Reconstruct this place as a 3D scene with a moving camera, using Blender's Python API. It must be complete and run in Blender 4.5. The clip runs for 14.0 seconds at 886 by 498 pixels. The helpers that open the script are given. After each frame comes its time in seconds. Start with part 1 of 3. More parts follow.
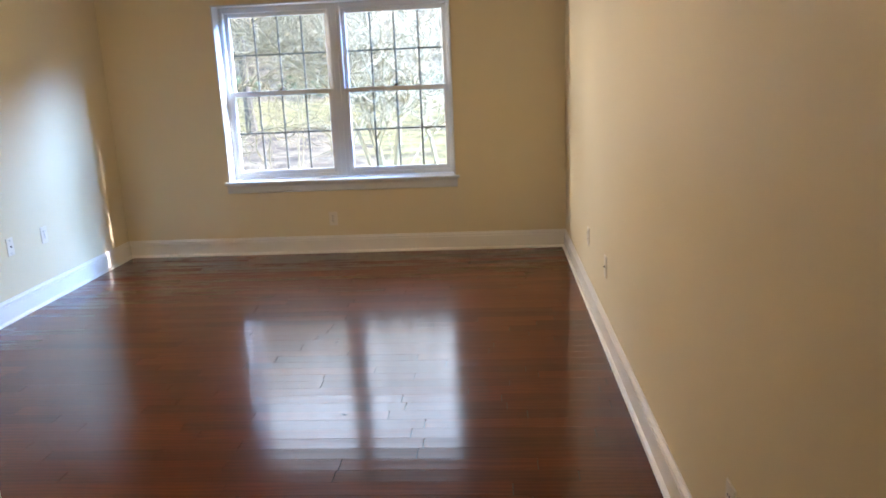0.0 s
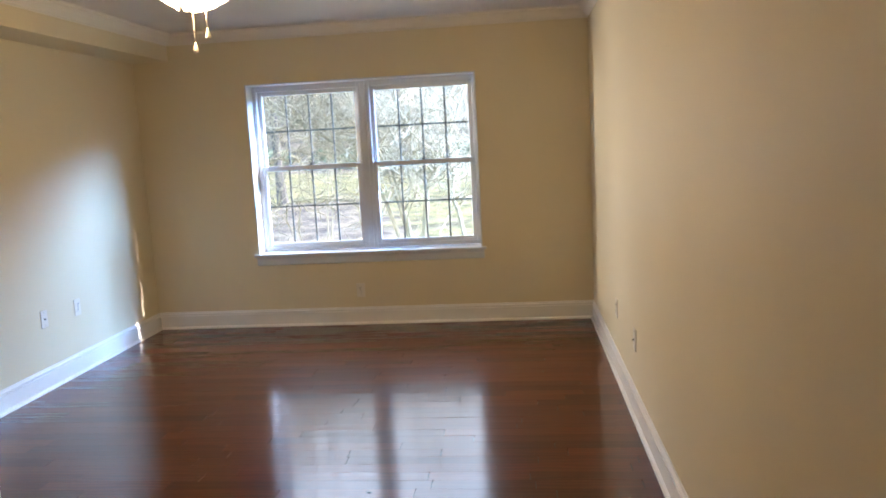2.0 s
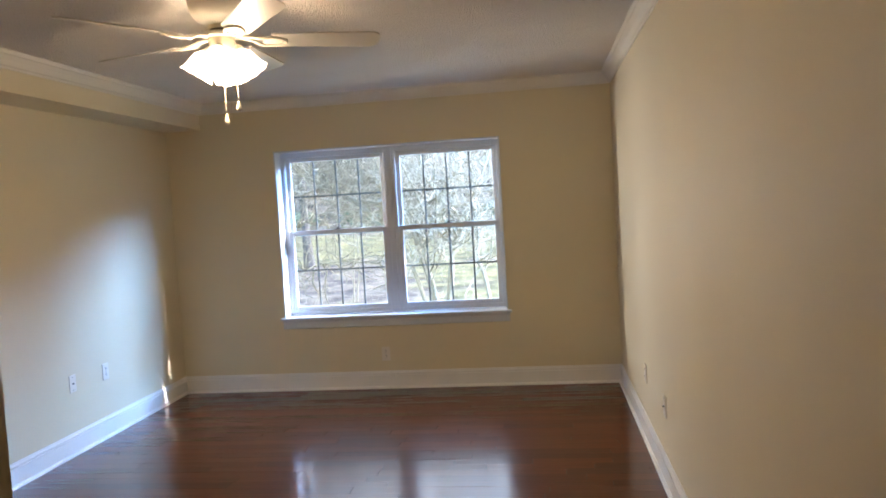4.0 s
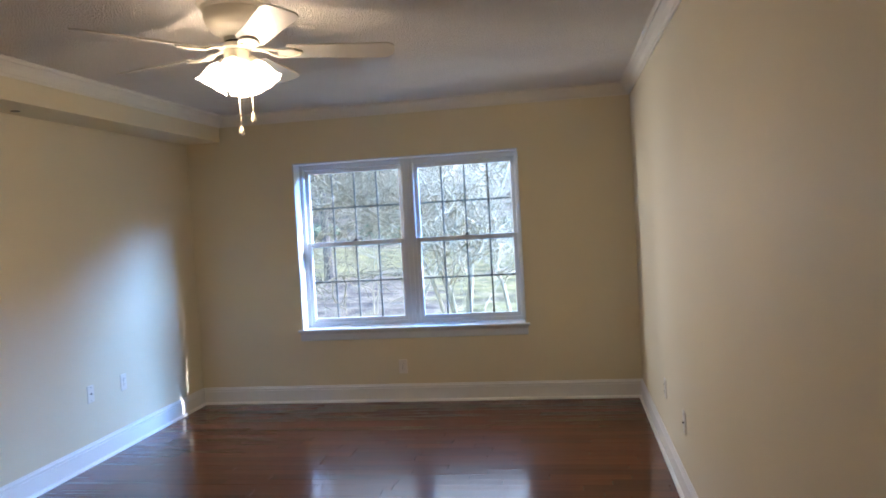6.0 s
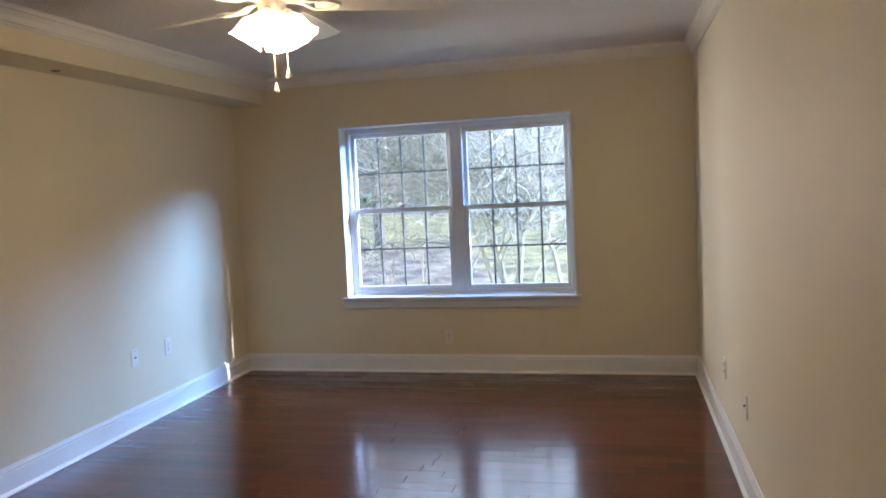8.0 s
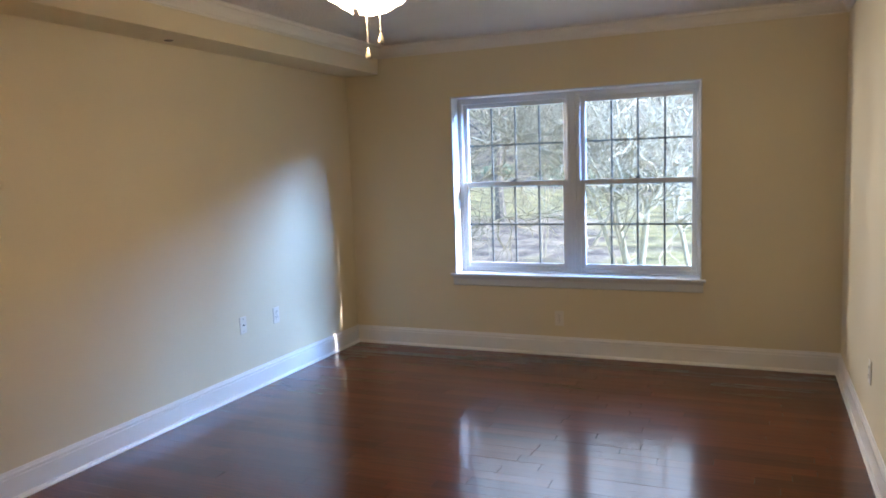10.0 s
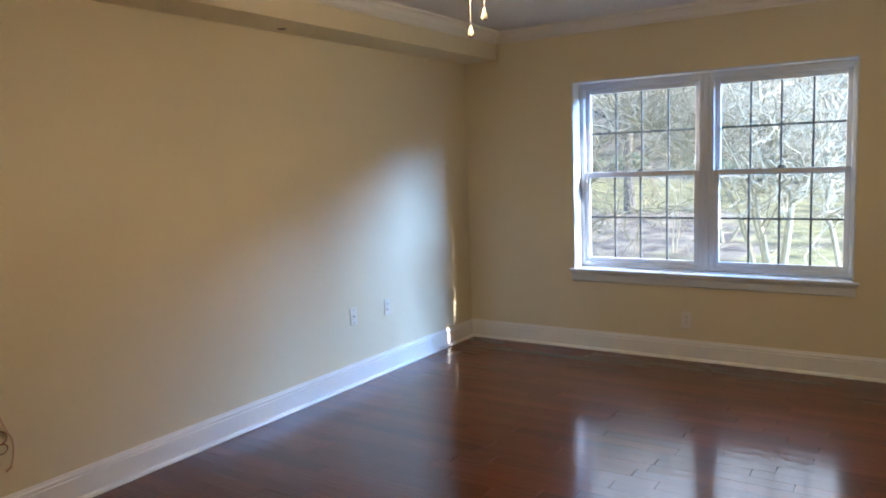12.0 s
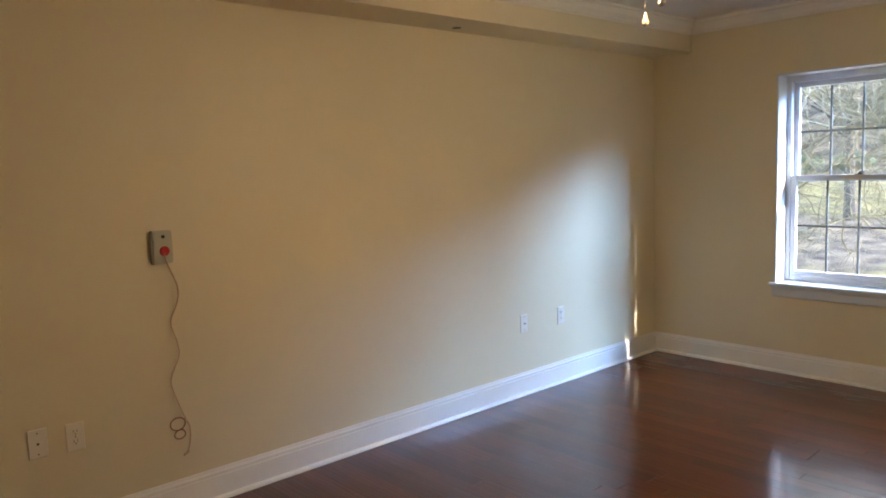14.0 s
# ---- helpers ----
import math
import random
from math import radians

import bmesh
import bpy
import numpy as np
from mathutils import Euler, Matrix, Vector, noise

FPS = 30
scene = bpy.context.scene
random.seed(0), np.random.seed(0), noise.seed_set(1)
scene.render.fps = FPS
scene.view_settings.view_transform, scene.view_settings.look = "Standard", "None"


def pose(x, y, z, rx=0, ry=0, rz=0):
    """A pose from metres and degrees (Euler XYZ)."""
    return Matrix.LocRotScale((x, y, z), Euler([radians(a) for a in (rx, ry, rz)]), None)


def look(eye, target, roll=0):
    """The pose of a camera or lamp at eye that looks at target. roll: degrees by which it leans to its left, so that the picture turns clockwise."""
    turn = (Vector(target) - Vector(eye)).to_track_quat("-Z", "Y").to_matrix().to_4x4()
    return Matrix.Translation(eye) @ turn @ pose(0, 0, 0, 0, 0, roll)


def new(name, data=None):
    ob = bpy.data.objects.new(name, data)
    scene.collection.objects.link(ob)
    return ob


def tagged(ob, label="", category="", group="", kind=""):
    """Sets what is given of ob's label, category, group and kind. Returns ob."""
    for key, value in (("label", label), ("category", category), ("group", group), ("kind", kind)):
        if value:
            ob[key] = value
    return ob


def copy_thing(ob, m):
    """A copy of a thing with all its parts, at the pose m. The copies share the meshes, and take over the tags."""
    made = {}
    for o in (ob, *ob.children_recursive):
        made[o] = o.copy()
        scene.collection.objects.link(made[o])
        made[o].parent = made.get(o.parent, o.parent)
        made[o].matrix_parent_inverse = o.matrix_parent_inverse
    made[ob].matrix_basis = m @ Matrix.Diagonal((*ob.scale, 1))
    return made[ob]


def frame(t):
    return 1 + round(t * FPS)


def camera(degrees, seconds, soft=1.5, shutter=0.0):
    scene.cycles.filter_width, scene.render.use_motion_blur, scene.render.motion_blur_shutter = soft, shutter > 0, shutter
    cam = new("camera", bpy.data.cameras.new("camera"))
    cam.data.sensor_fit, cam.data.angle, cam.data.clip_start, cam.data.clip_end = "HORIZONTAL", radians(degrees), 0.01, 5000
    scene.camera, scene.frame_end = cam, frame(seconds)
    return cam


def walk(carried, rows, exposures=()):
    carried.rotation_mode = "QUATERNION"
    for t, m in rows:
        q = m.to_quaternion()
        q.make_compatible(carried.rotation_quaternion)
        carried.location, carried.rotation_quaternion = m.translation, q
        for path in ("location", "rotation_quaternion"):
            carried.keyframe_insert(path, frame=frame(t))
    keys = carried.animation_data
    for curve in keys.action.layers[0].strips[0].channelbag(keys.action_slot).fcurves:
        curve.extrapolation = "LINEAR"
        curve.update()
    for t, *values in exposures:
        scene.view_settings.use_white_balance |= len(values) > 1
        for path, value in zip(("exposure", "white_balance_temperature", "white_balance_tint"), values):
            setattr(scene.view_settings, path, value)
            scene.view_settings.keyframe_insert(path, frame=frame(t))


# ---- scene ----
EXPOSURES = [(0, 3.4, 6450, 19), (3.5, 3.2, 6050, 19), (6.5, 2.97, 5450, 19), (9.5, 3.0, 5800, 19), (12, 3.02, 6050, 18), (14, 3.06, 6500, 18)]
cam = camera(61.7, 14.0, soft=1.8)
PATH = [
    (0, (-0.582, -5.955, 1.449), (-0.721, -4.016, 0.978), -2.5),
    (0.5, (-0.582, -5.953, 1.46), (-0.738, -4.005, 1.035), -2.6),
    (1, (-0.583, -5.95, 1.461), (-0.754, -3.994, 1.079), -2.7),
    (1.5, (-0.579, -5.953, 1.466), (-0.768, -3.99, 1.135), -2.8),
    (2, (-0.574, -5.952, 1.47), (-0.782, -3.983, 1.184), -3.0),
    (2.5, (-0.574, -5.949, 1.486), (-0.799, -3.977, 1.248), -3.2),
    (3, (-0.57, -5.953, 1.483), (-0.811, -3.977, 1.291), -3.2),
    (3.5, (-0.573, -5.954, 1.494), (-0.829, -3.977, 1.343), -3.3),
    (6, (-0.541, -5.917, 1.485), (-0.867, -3.945, 1.402), -3.3),
    (6.5, (-0.541, -5.879, 1.48), (-0.89, -3.913, 1.38), -3.2),
    (7, (-0.545, -5.836, 1.471), (-0.924, -3.876, 1.353), -3.1),
    (9.5, (-0.531, -5.521, 1.471), (-1.216, -3.654, 1.251), -2.2),
    (10, (-0.496, -5.463, 1.473), (-1.284, -3.638, 1.251), -2.0),
    (10.5, (-0.483, -5.393, 1.468), (-1.385, -3.623, 1.237), -1.9),
    (11, (-0.466, -5.344, 1.461), (-1.448, -3.618, 1.223), -2.0),
    (11.5, (-0.48, -5.276, 1.461), (-1.524, -3.587, 1.219), -2.0),
    (12, (-0.511, -5.228, 1.456), (-1.601, -3.567, 1.223), -2.1),
    (12.5, (-0.536, -5.164, 1.47), (-1.699, -3.553, 1.244), -2.1),
    (13, (-0.545, -5.11, 1.477), (-1.801, -3.569, 1.254), -2.1),
    (13.5, (-0.545, -5.058, 1.465), (-1.922, -3.624, 1.249), -2.1),
    (14, (-0.539, -5.003, 1.467), (-2.019, -3.676, 1.25), -2.0),
]
walk(cam, [(t, look(eye, target, roll)) for t, eye, target, roll in PATH], EXPOSURES)

# ---- sun, sky, large lights ----
SUN_TURN = math.atan2(0.265, 1.0)      # how far the sun stands off the window wall, towards the garden
SUN_HEIGHT = radians(25)
to_sun = Vector((math.cos(SUN_TURN) * math.cos(SUN_HEIGHT), math.sin(SUN_TURN) * math.cos(SUN_HEIGHT), math.sin(SUN_HEIGHT)))
world = bpy.data.worlds.new("sky")
scene.world = world
world.use_nodes = True
wn = world.node_tree.nodes
sky = wn.new("ShaderNodeTexSky")
sky.sky_type = "NISHITA"
sky.sun_disc = False
sky.sun_elevation = SUN_HEIGHT
sky.sun_rotation = math.pi / 2 - SUN_TURN
sky.air_density = 1.2
sky.dust_density = 1.0
world.node_tree.links.new(sky.outputs["Color"], wn["Background"].inputs["Color"])
wn["Background"].inputs["Strength"].default_value = 0.15
sun_data = bpy.data.lights.new("sun", "SUN")
sun_data.energy = 2.0
sun_data.angle = radians(0.5)
sun_data.color = (1.0, 0.95, 0.88)
sun_ob = new("sun", sun_data)
sun_ob.matrix_world = look(to_sun * 40, (0, 0, 0))

WIN_L, WIN_R, WIN_B, WIN_T = -2.752, -0.878, 0.612, 2.008


def outside_fill(eye, aim, roll, width, height, watts, colour):
    """An area lamp added outside, out of view, that stands in for the sky."""
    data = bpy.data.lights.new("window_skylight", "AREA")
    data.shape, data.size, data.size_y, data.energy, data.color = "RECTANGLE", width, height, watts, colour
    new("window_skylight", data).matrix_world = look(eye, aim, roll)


# added lamp high outside: makes the blue patch on the west wall
outside_fill((1.9, 2.65, 3.55), (-1.9, 0.0, 1.85), 0, 2.5, 1.4, 275, (0.3, 0.56, 1.0))
# added panel above the view: brightens the window's reflection in the floor
outside_fill((-4.5, 12.0, 7.1), (-4.5, 0.0, 7.1), 0, 13.0, 6.6, 175, (0.74, 0.85, 1.0))
# added warm lamp, hidden left of the window: lifts the east wall
outside_fill((-3.36, 1.0, 1.6), (-2.6, 0.45, 1.55), 0, 0.6, 1.0, 14, (1.0, 0.88, 0.68))
bulbs = bpy.data.lights.new("fan_bulbs", "POINT")
bulbs.energy, bulbs.color, bulbs.shadow_soft_size = 3.8, (1.0, 0.72, 0.4), 0.04
new("fan_bulbs", bulbs).location = (-1.862, -2.94, 2.06)


# ---- materials ----
def material(name, colour, rough=0.5, metal=0.0, noise_scale=0.0, amount=0.1, bump=0.0, bump_scale=200.0, coat=0.0):
    """A principled material with mottling at a large scale, and fine relief."""
    m = bpy.data.materials.new(name)
    m.use_nodes = True
    n, l = m.node_tree.nodes, m.node_tree.links
    b = n["Principled BSDF"]
    b.inputs["Base Color"].default_value = (*colour, 1)
    b.inputs["Roughness"].default_value = rough
    b.inputs["Metallic"].default_value = metal
    b.inputs["Coat Weight"].default_value = coat
    co = n.new("ShaderNodeTexCoord")
    if noise_scale:
        t = n.new("ShaderNodeTexNoise")
        t.inputs["Scale"].default_value = noise_scale
        t.inputs["Detail"].default_value = 6
        l.new(co.outputs["Object"], t.inputs["Vector"])
        r = n.new("ShaderNodeMapRange")
        r.inputs["From Min"].default_value, r.inputs["From Max"].default_value = 0.3, 0.7
        r.inputs["To Min"].default_value, r.inputs["To Max"].default_value = 1 - amount, 1 + amount
        l.new(t.outputs["Fac"], r.inputs["Value"])
        mix = n.new("ShaderNodeVectorMath")
        mix.operation = "SCALE"
        mix.inputs[0].default_value = colour
        l.new(r.outputs["Result"], mix.inputs["Scale"])
        l.new(mix.outputs["Vector"], b.inputs["Base Color"])
    if bump:
        t = n.new("ShaderNodeTexNoise")
        t.inputs["Scale"].default_value = bump_scale
        t.inputs["Detail"].default_value = 4
        l.new(co.outputs["Object"], t.inputs["Vector"])
        u = n.new("ShaderNodeBump")
        u.inputs["Strength"].default_value = bump
        u.inputs["Distance"].default_value = 0.004
        l.new(t.outputs["Fac"], u.inputs["Height"])
        l.new(u.outputs["Normal"], b.inputs["Normal"])
    return m


WALL = material("wall_paint", (0.71, 0.63, 0.435), 0.55, noise_scale=1.3, amount=0.02, bump=0.15, bump_scale=260)
TRIM = material("trim_paint", (0.8, 0.79, 0.75), 0.32, noise_scale=3, amount=0.02, bump=0.05, bump_scale=90)
# White vinyl toned grey-blue: the dim blue light on it is in the colour.
VINYL = material("window_vinyl", (0.60, 0.64, 0.67), 0.35, noise_scale=4, amount=0.02)
# Dark tone stands in for the muntins' shade against the bright garden.
MUNTIN = material("muntin_backlit", (0.13, 0.14, 0.145), 0.5)
# Trim paint darkened: the weaker light on the crown is put into its colour.
CROWN_DIMMED = material("crown_trim_dimmed", (0.76, 0.72, 0.62), 0.4, noise_scale=3, amount=0.02, bump=0.05, bump_scale=90)
PLATE = material("plate_plastic", (0.76, 0.71, 0.61), 0.3, noise_scale=9, amount=0.02)
DARK = material("dark_slot", (0.02, 0.018, 0.015), 0.6)
METAL = material("lock_metal", (0.16, 0.14, 0.12), 0.35, metal=0.9)
LOCK = material("dark_bronze", (0.035, 0.03, 0.028), 0.45, metal=0.3)
CREAM = material("fan_enamel", (0.74, 0.69, 0.56), 0.35, noise_scale=6, amount=0.03)
BLADE = material("fan_blade_paint", (0.74, 0.69, 0.58), 0.4, noise_scale=5, amount=0.04)
BRASS = material("chain_metal", (0.4, 0.36, 0.28), 0.4, metal=0.6)
PENDANT = material("pendant_wood", (0.42, 0.38, 0.28), 0.4)
CALLBOX = material("call_station_plastic", (0.44, 0.42, 0.32), 0.4, noise_scale=14, amount=0.04)
RED = material("red_button", (0.42, 0.008, 0.012), 0.35)
CORD = material("cord_cotton", (0.55, 0.38, 0.26), 0.8)
LOOP = material("cord_loop", (0.26, 0.09, 0.06), 0.7)
# surface of the unseen block that shapes the sun
BLOCKER = material("sun_blocker_surface", (0.42, 0.38, 0.32), 0.8, noise_scale=6, amount=0.15, bump=0.4, bump_scale=60)


def ceiling_material():
    m = material("ceiling_texture", (0.86, 0.81, 0.74), 0.85, noise_scale=2, amount=0.03)
    n, l = m.node_tree.nodes, m.node_tree.links
    co = n.new("ShaderNodeTexCoord")
    a = n.new("ShaderNodeTexNoise")
    a.inputs["Scale"].default_value, a.inputs["Detail"].default_value = 60, 6
    v = n.new("ShaderNodeTexVoronoi")
    v.inputs["Scale"].default_value = 120
    add = n.new("ShaderNodeMath")
    l.new(co.outputs["Object"], a.inputs["Vector"])
    l.new(co.outputs["Object"], v.inputs["Vector"])
    l.new(a.outputs["Fac"], add.inputs[0])
    l.new(v.outputs["Distance"], add.inputs[1])
    u = n.new("ShaderNodeBump")
    u.inputs["Strength"].default_value = 0.8
    u.inputs["Distance"].default_value = 0.02
    l.new(add.outputs[0], u.inputs["Height"])
    l.new(u.outputs["Normal"], n["Principled BSDF"].inputs["Normal"])
    return m


CEILING = ceiling_material()


def floor_material():
    """Red-brown stained hardwood under a satin varnish, grain along x, a tone of its own for each plank."""
    m = bpy.data.materials.new("hardwood")
    m.use_nodes = True
    n, l = m.node_tree.nodes, m.node_tree.links
    b = n["Principled BSDF"]
    co, info, island = n.new("ShaderNodeTexCoord"), n.new("ShaderNodeObjectInfo"), n.new("ShaderNodeNewGeometry")
    rnd = n.new("ShaderNodeMath")
    l.new(info.outputs["Random"], rnd.inputs[0])
    l.new(island.outputs["Random Per Island"], rnd.inputs[1])
    shift = n.new("ShaderNodeVectorMath")
    shift.operation = "SCALE"
    shift.inputs[0].default_value = (7, 13, 3)
    l.new(rnd.outputs[0], shift.inputs["Scale"])
    move = n.new("ShaderNodeVectorMath")
    l.new(co.outputs["Object"], move.inputs[0])
    l.new(shift.outputs[0], move.inputs[1])
    grain_map = n.new("ShaderNodeMapping")
    grain_map.inputs["Scale"].default_value = (1.2, 16, 8)
    l.new(move.outputs[0], grain_map.inputs["Vector"])
    grain = n.new("ShaderNodeTexNoise")
    grain.inputs["Scale"].default_value, grain.inputs["Detail"].default_value = 1.6, 8
    grain.inputs["Distortion"].default_value = 0.7
    l.new(grain_map.outputs[0], grain.inputs["Vector"])
    ring_map = n.new("ShaderNodeMapping")
    ring_map.inputs["Scale"].default_value = (1.1, 9, 4)
    l.new(move.outputs[0], ring_map.inputs["Vector"])
    ring = n.new("ShaderNodeTexWave")
    ring.bands_direction = "Y"
    ring.inputs["Scale"].default_value, ring.inputs["Distortion"].default_value = 1.4, 9
    ring.inputs["Detail"].default_value, ring.inputs["Detail Scale"].default_value = 3, 1.2
    l.new(ring_map.outputs[0], ring.inputs["Vector"])
    both = n.new("ShaderNodeMix")
    both.data_type = "FLOAT"
    both.inputs["Factor"].default_value = 0.45
    l.new(grain.outputs["Fac"], both.inputs[2])
    l.new(ring.outputs["Fac"], both.inputs[3])
    ramp = n.new("ShaderNodeValToRGB")
    ramp.color_ramp.elements[0].position, ramp.color_ramp.elements[0].color = 0.2, (0.074, 0.0165, 0.0062, 1)
    ramp.color_ramp.elements[1].position, ramp.color_ramp.elements[1].color = 0.8, (0.108, 0.0248, 0.009, 1)
    l.new(both.outputs[0], ramp.inputs["Fac"])
    tone = n.new("ShaderNodeMapRange")
    tone.inputs["To Min"].default_value, tone.inputs["To Max"].default_value = 0.76, 1.24
    frac = n.new("ShaderNodeMath")
    frac.operation = "FRACT"
    l.new(rnd.outputs[0], frac.inputs[0])
    l.new(frac.outputs[0], tone.inputs["Value"])
    scale = n.new("ShaderNodeVectorMath")
    scale.operation = "SCALE"
    l.new(ramp.outputs["Color"], scale.inputs[0])
    l.new(tone.outputs[0], scale.inputs["Scale"])
    l.new(scale.outputs[0], b.inputs["Base Color"])
    haze = n.new("ShaderNodeTexNoise")
    haze.inputs["Scale"].default_value = 2.5
    l.new(co.outputs["Object"], haze.inputs["Vector"])
    rough = n.new("ShaderNodeMapRange")
    rough.inputs["To Min"].default_value, rough.inputs["To Max"].default_value = 0.3, 0.42
    l.new(haze.outputs["Fac"], rough.inputs["Value"])
    l.new(rough.outputs[0], b.inputs["Roughness"])
    b.inputs["Specular IOR Level"].default_value = 0.04
    b.inputs["Coat Weight"].default_value, b.inputs["Coat Roughness"].default_value, b.inputs["Coat IOR"].default_value = 1.0, 0.13, 1.44
    streak = n.new("ShaderNodeMapRange")
    streak.inputs["From Min"].default_value, streak.inputs["From Max"].default_value = 0.3, 0.7
    streak.inputs["To Min"].default_value, streak.inputs["To Max"].default_value = 0.11, 0.17
    l.new(grain.outputs["Fac"], streak.inputs["Value"])
    l.new(streak.outputs[0], b.inputs["Coat Roughness"])
    u = n.new("ShaderNodeBump")
    u.inputs["Strength"].default_value, u.inputs["Distance"].default_value = 0.12, 0.001
    l.new(grain.outputs["Fac"], u.inputs["Height"])
    # each strip is a little cupped across its width
    split = n.new("ShaderNodeSeparateXYZ")
    l.new(co.outputs["Object"], split.inputs[0])
    phase = n.new("ShaderNodeMath")
    phase.operation = "MULTIPLY"
    phase.inputs[1].default_value = 2 * math.pi / 0.0827
    l.new(split.outputs["Y"], phase.inputs[0])
    cup = n.new("ShaderNodeMath")
    cup.operation = "COSINE"
    l.new(phase.outputs[0], cup.inputs[0])
    crown = n.new("ShaderNodeBump")
    crown.inputs["Strength"].default_value, crown.inputs["Distance"].default_value = 1.0, 0.00008
    l.new(cup.outputs[0], crown.inputs["Height"])
    l.new(u.outputs["Normal"], crown.inputs["Normal"])
    l.new(crown.outputs["Normal"], b.inputs["Normal"])
    l.new(crown.outputs["Normal"], b.inputs["Coat Normal"])
    return m


WOOD = floor_material()


def glass_material():
    m = bpy.data.materials.new("window_glass")
    m.use_nodes = True
    n, l = m.node_tree.nodes, m.node_tree.links
    clear, gloss, mix, fres = n.new("ShaderNodeBsdfTransparent"), n.new("ShaderNodeBsdfGlossy"), n.new("ShaderNodeMixShader"), n.new("ShaderNodeFresnel")
    clear.inputs["Color"].default_value = (0.95, 0.97, 0.96, 1)
    gloss.inputs["Roughness"].default_value = 0.01
    fres.inputs["IOR"].default_value = 1.14
    l.new(fres.outputs[0], mix.inputs[0])
    l.new(clear.outputs[0], mix.inputs[1])
    l.new(gloss.outputs[0], mix.inputs[2])
    l.new(mix.outputs[0], n["Material Output"].inputs["Surface"])
    return m


GLASS = glass_material()


def lit_glass(name, colour, strength):
    m = material(name, (0.85, 0.8, 0.7), 0.4)
    b = m.node_tree.nodes["Principled BSDF"]
    b.inputs["Emission Color"].default_value = (*colour, 1)
    b.inputs["Emission Strength"].default_value = strength
    return m


SHADE = lit_glass("lit_frosted_glass", (1.0, 0.78, 0.5), 1.1)


# ---- mesh helpers ----
def box(bm, x0, x1, y0, y1, z0, z1):
    vs = [bm.verts.new((x, y, z)) for x in (x0, x1) for y in (y0, y1) for z in (z0, z1)]
    for f in ((0, 1, 3, 2), (4, 6, 7, 5), (0, 4, 5, 1), (2, 3, 7, 6), (0, 2, 6, 4), (1, 5, 7, 3)):
        bm.faces.new([vs[i] for i in f])
    return vs


def bevelled(bm, width=0.002, segments=1):
    bmesh.ops.bevel(bm, geom=list(bm.edges), offset=width, segments=segments, affect="EDGES", clamp_overlap=True)
    return bm


def boxes(*dims, bevel=0.0):
    bm = bmesh.new()
    for d in dims:
        box(bm, *d)
    return bevelled(bm, bevel) if bevel else bm


def lathe(bm, profile, steps=32, centre=(0, 0, 0)):
    """Turns a profile of (radius, height) about z."""
    rings = []
    for r, z in profile:
        if r < 1e-5:
            rings.append([bm.verts.new((centre[0], centre[1], centre[2] + z))])
        else:
            rings.append([bm.verts.new((centre[0] + r * math.cos(2 * math.pi * k / steps), centre[1] + r * math.sin(2 * math.pi * k / steps), centre[2] + z)) for k in range(steps)])
    for a, b in zip(rings, rings[1:]):
        for k in range(steps):
            j = (k + 1) % steps
            if len(a) == 1 and len(b) > 1:
                bm.faces.new((a[0], b[k], b[j]))
            elif len(b) == 1 and len(a) > 1:
                bm.faces.new((a[k], b[0], a[j]))
            elif len(a) > 1:
                bm.faces.new((a[k], b[k], b[j], a[j]))
    return bm


def tube(bm, points, radii, sides=6):
    """A round rod along points, with its own radius at each."""
    pts = [Vector(p) for p in points]
    rings, side = [], None
    for i, p in enumerate(pts):
        way = (pts[min(i + 1, len(pts) - 1)] - pts[max(i - 1, 0)]).normalized()
        if side is None:
            side = way.orthogonal().normalized()
        side = (side - way * side.dot(way)).normalized()
        other = way.cross(side)
        r = radii[i] if hasattr(radii, "__len__") else radii
        rings.append([bm.verts.new(p + r * (math.cos(2 * math.pi * k / sides) * side + math.sin(2 * math.pi * k / sides) * other)) for k in range(sides)])
    for a, b in zip(rings, rings[1:]):
        for k in range(sides):
            bm.faces.new((a[k], a[(k + 1) % sides], b[(k + 1) % sides], b[k]))
    bm.faces.new(rings[0][::-1])
    bm.faces.new(rings[-1])
    return bm


def part(name, bm, mat, parent=None, label="", smooth=False, kind=""):
    bmesh.ops.recalc_face_normals(bm, faces=list(bm.faces))
    me = bpy.data.meshes.new(name)
    bm.to_mesh(me)
    bm.free()
    me.materials.append(mat)
    if smooth:
        me.shade_smooth()
        me.set_sharp_from_angle(angle=radians(35))
    ob = new(name, me)
    ob.parent = parent
    return tagged(ob, label=label, kind=kind)


def thing(name, label, category, at=(0, 0, 0), group="", turn=0.0):
    ob = new(name)
    ob.matrix_basis = pose(*at, 0, 0, turn)
    return tagged(ob, label, category, group)


def structure(name, bm, mat, label="", smooth=False):
    return part(name, bm, mat, None, label, smooth, "structure")


def sweep(profile, path, index):
    """One straight piece of moulding of a room corner line, mitred to its neighbours. profile: (out from the wall, height)."""
    bm = bmesh.new()
    ends = []
    for i in (index, index + 1):
        p = Vector(path[i])
        normals = []
        for a, b in ((i - 1, i), (i, i + 1)):
            if 0 <= a and b < len(path):
                d = (Vector(path[b]) - Vector(path[a])).normalized()
                normals.append(Vector((-d.y, d.x)))
        m = sum(normals, Vector((0, 0)))
        m = m / m.dot(normals[0])
        ends.append([bm.verts.new((p.x + m.x * o, p.y + m.y * o, z)) for o, z in profile])
    a, b = ends
    n = len(profile)
    for k in range(n):
        bm.faces.new((a[k], a[(k + 1) % n], b[(k + 1) % n], b[k]))
    bm.faces.new(a[::-1])
    bm.faces.new(b)
    return bm


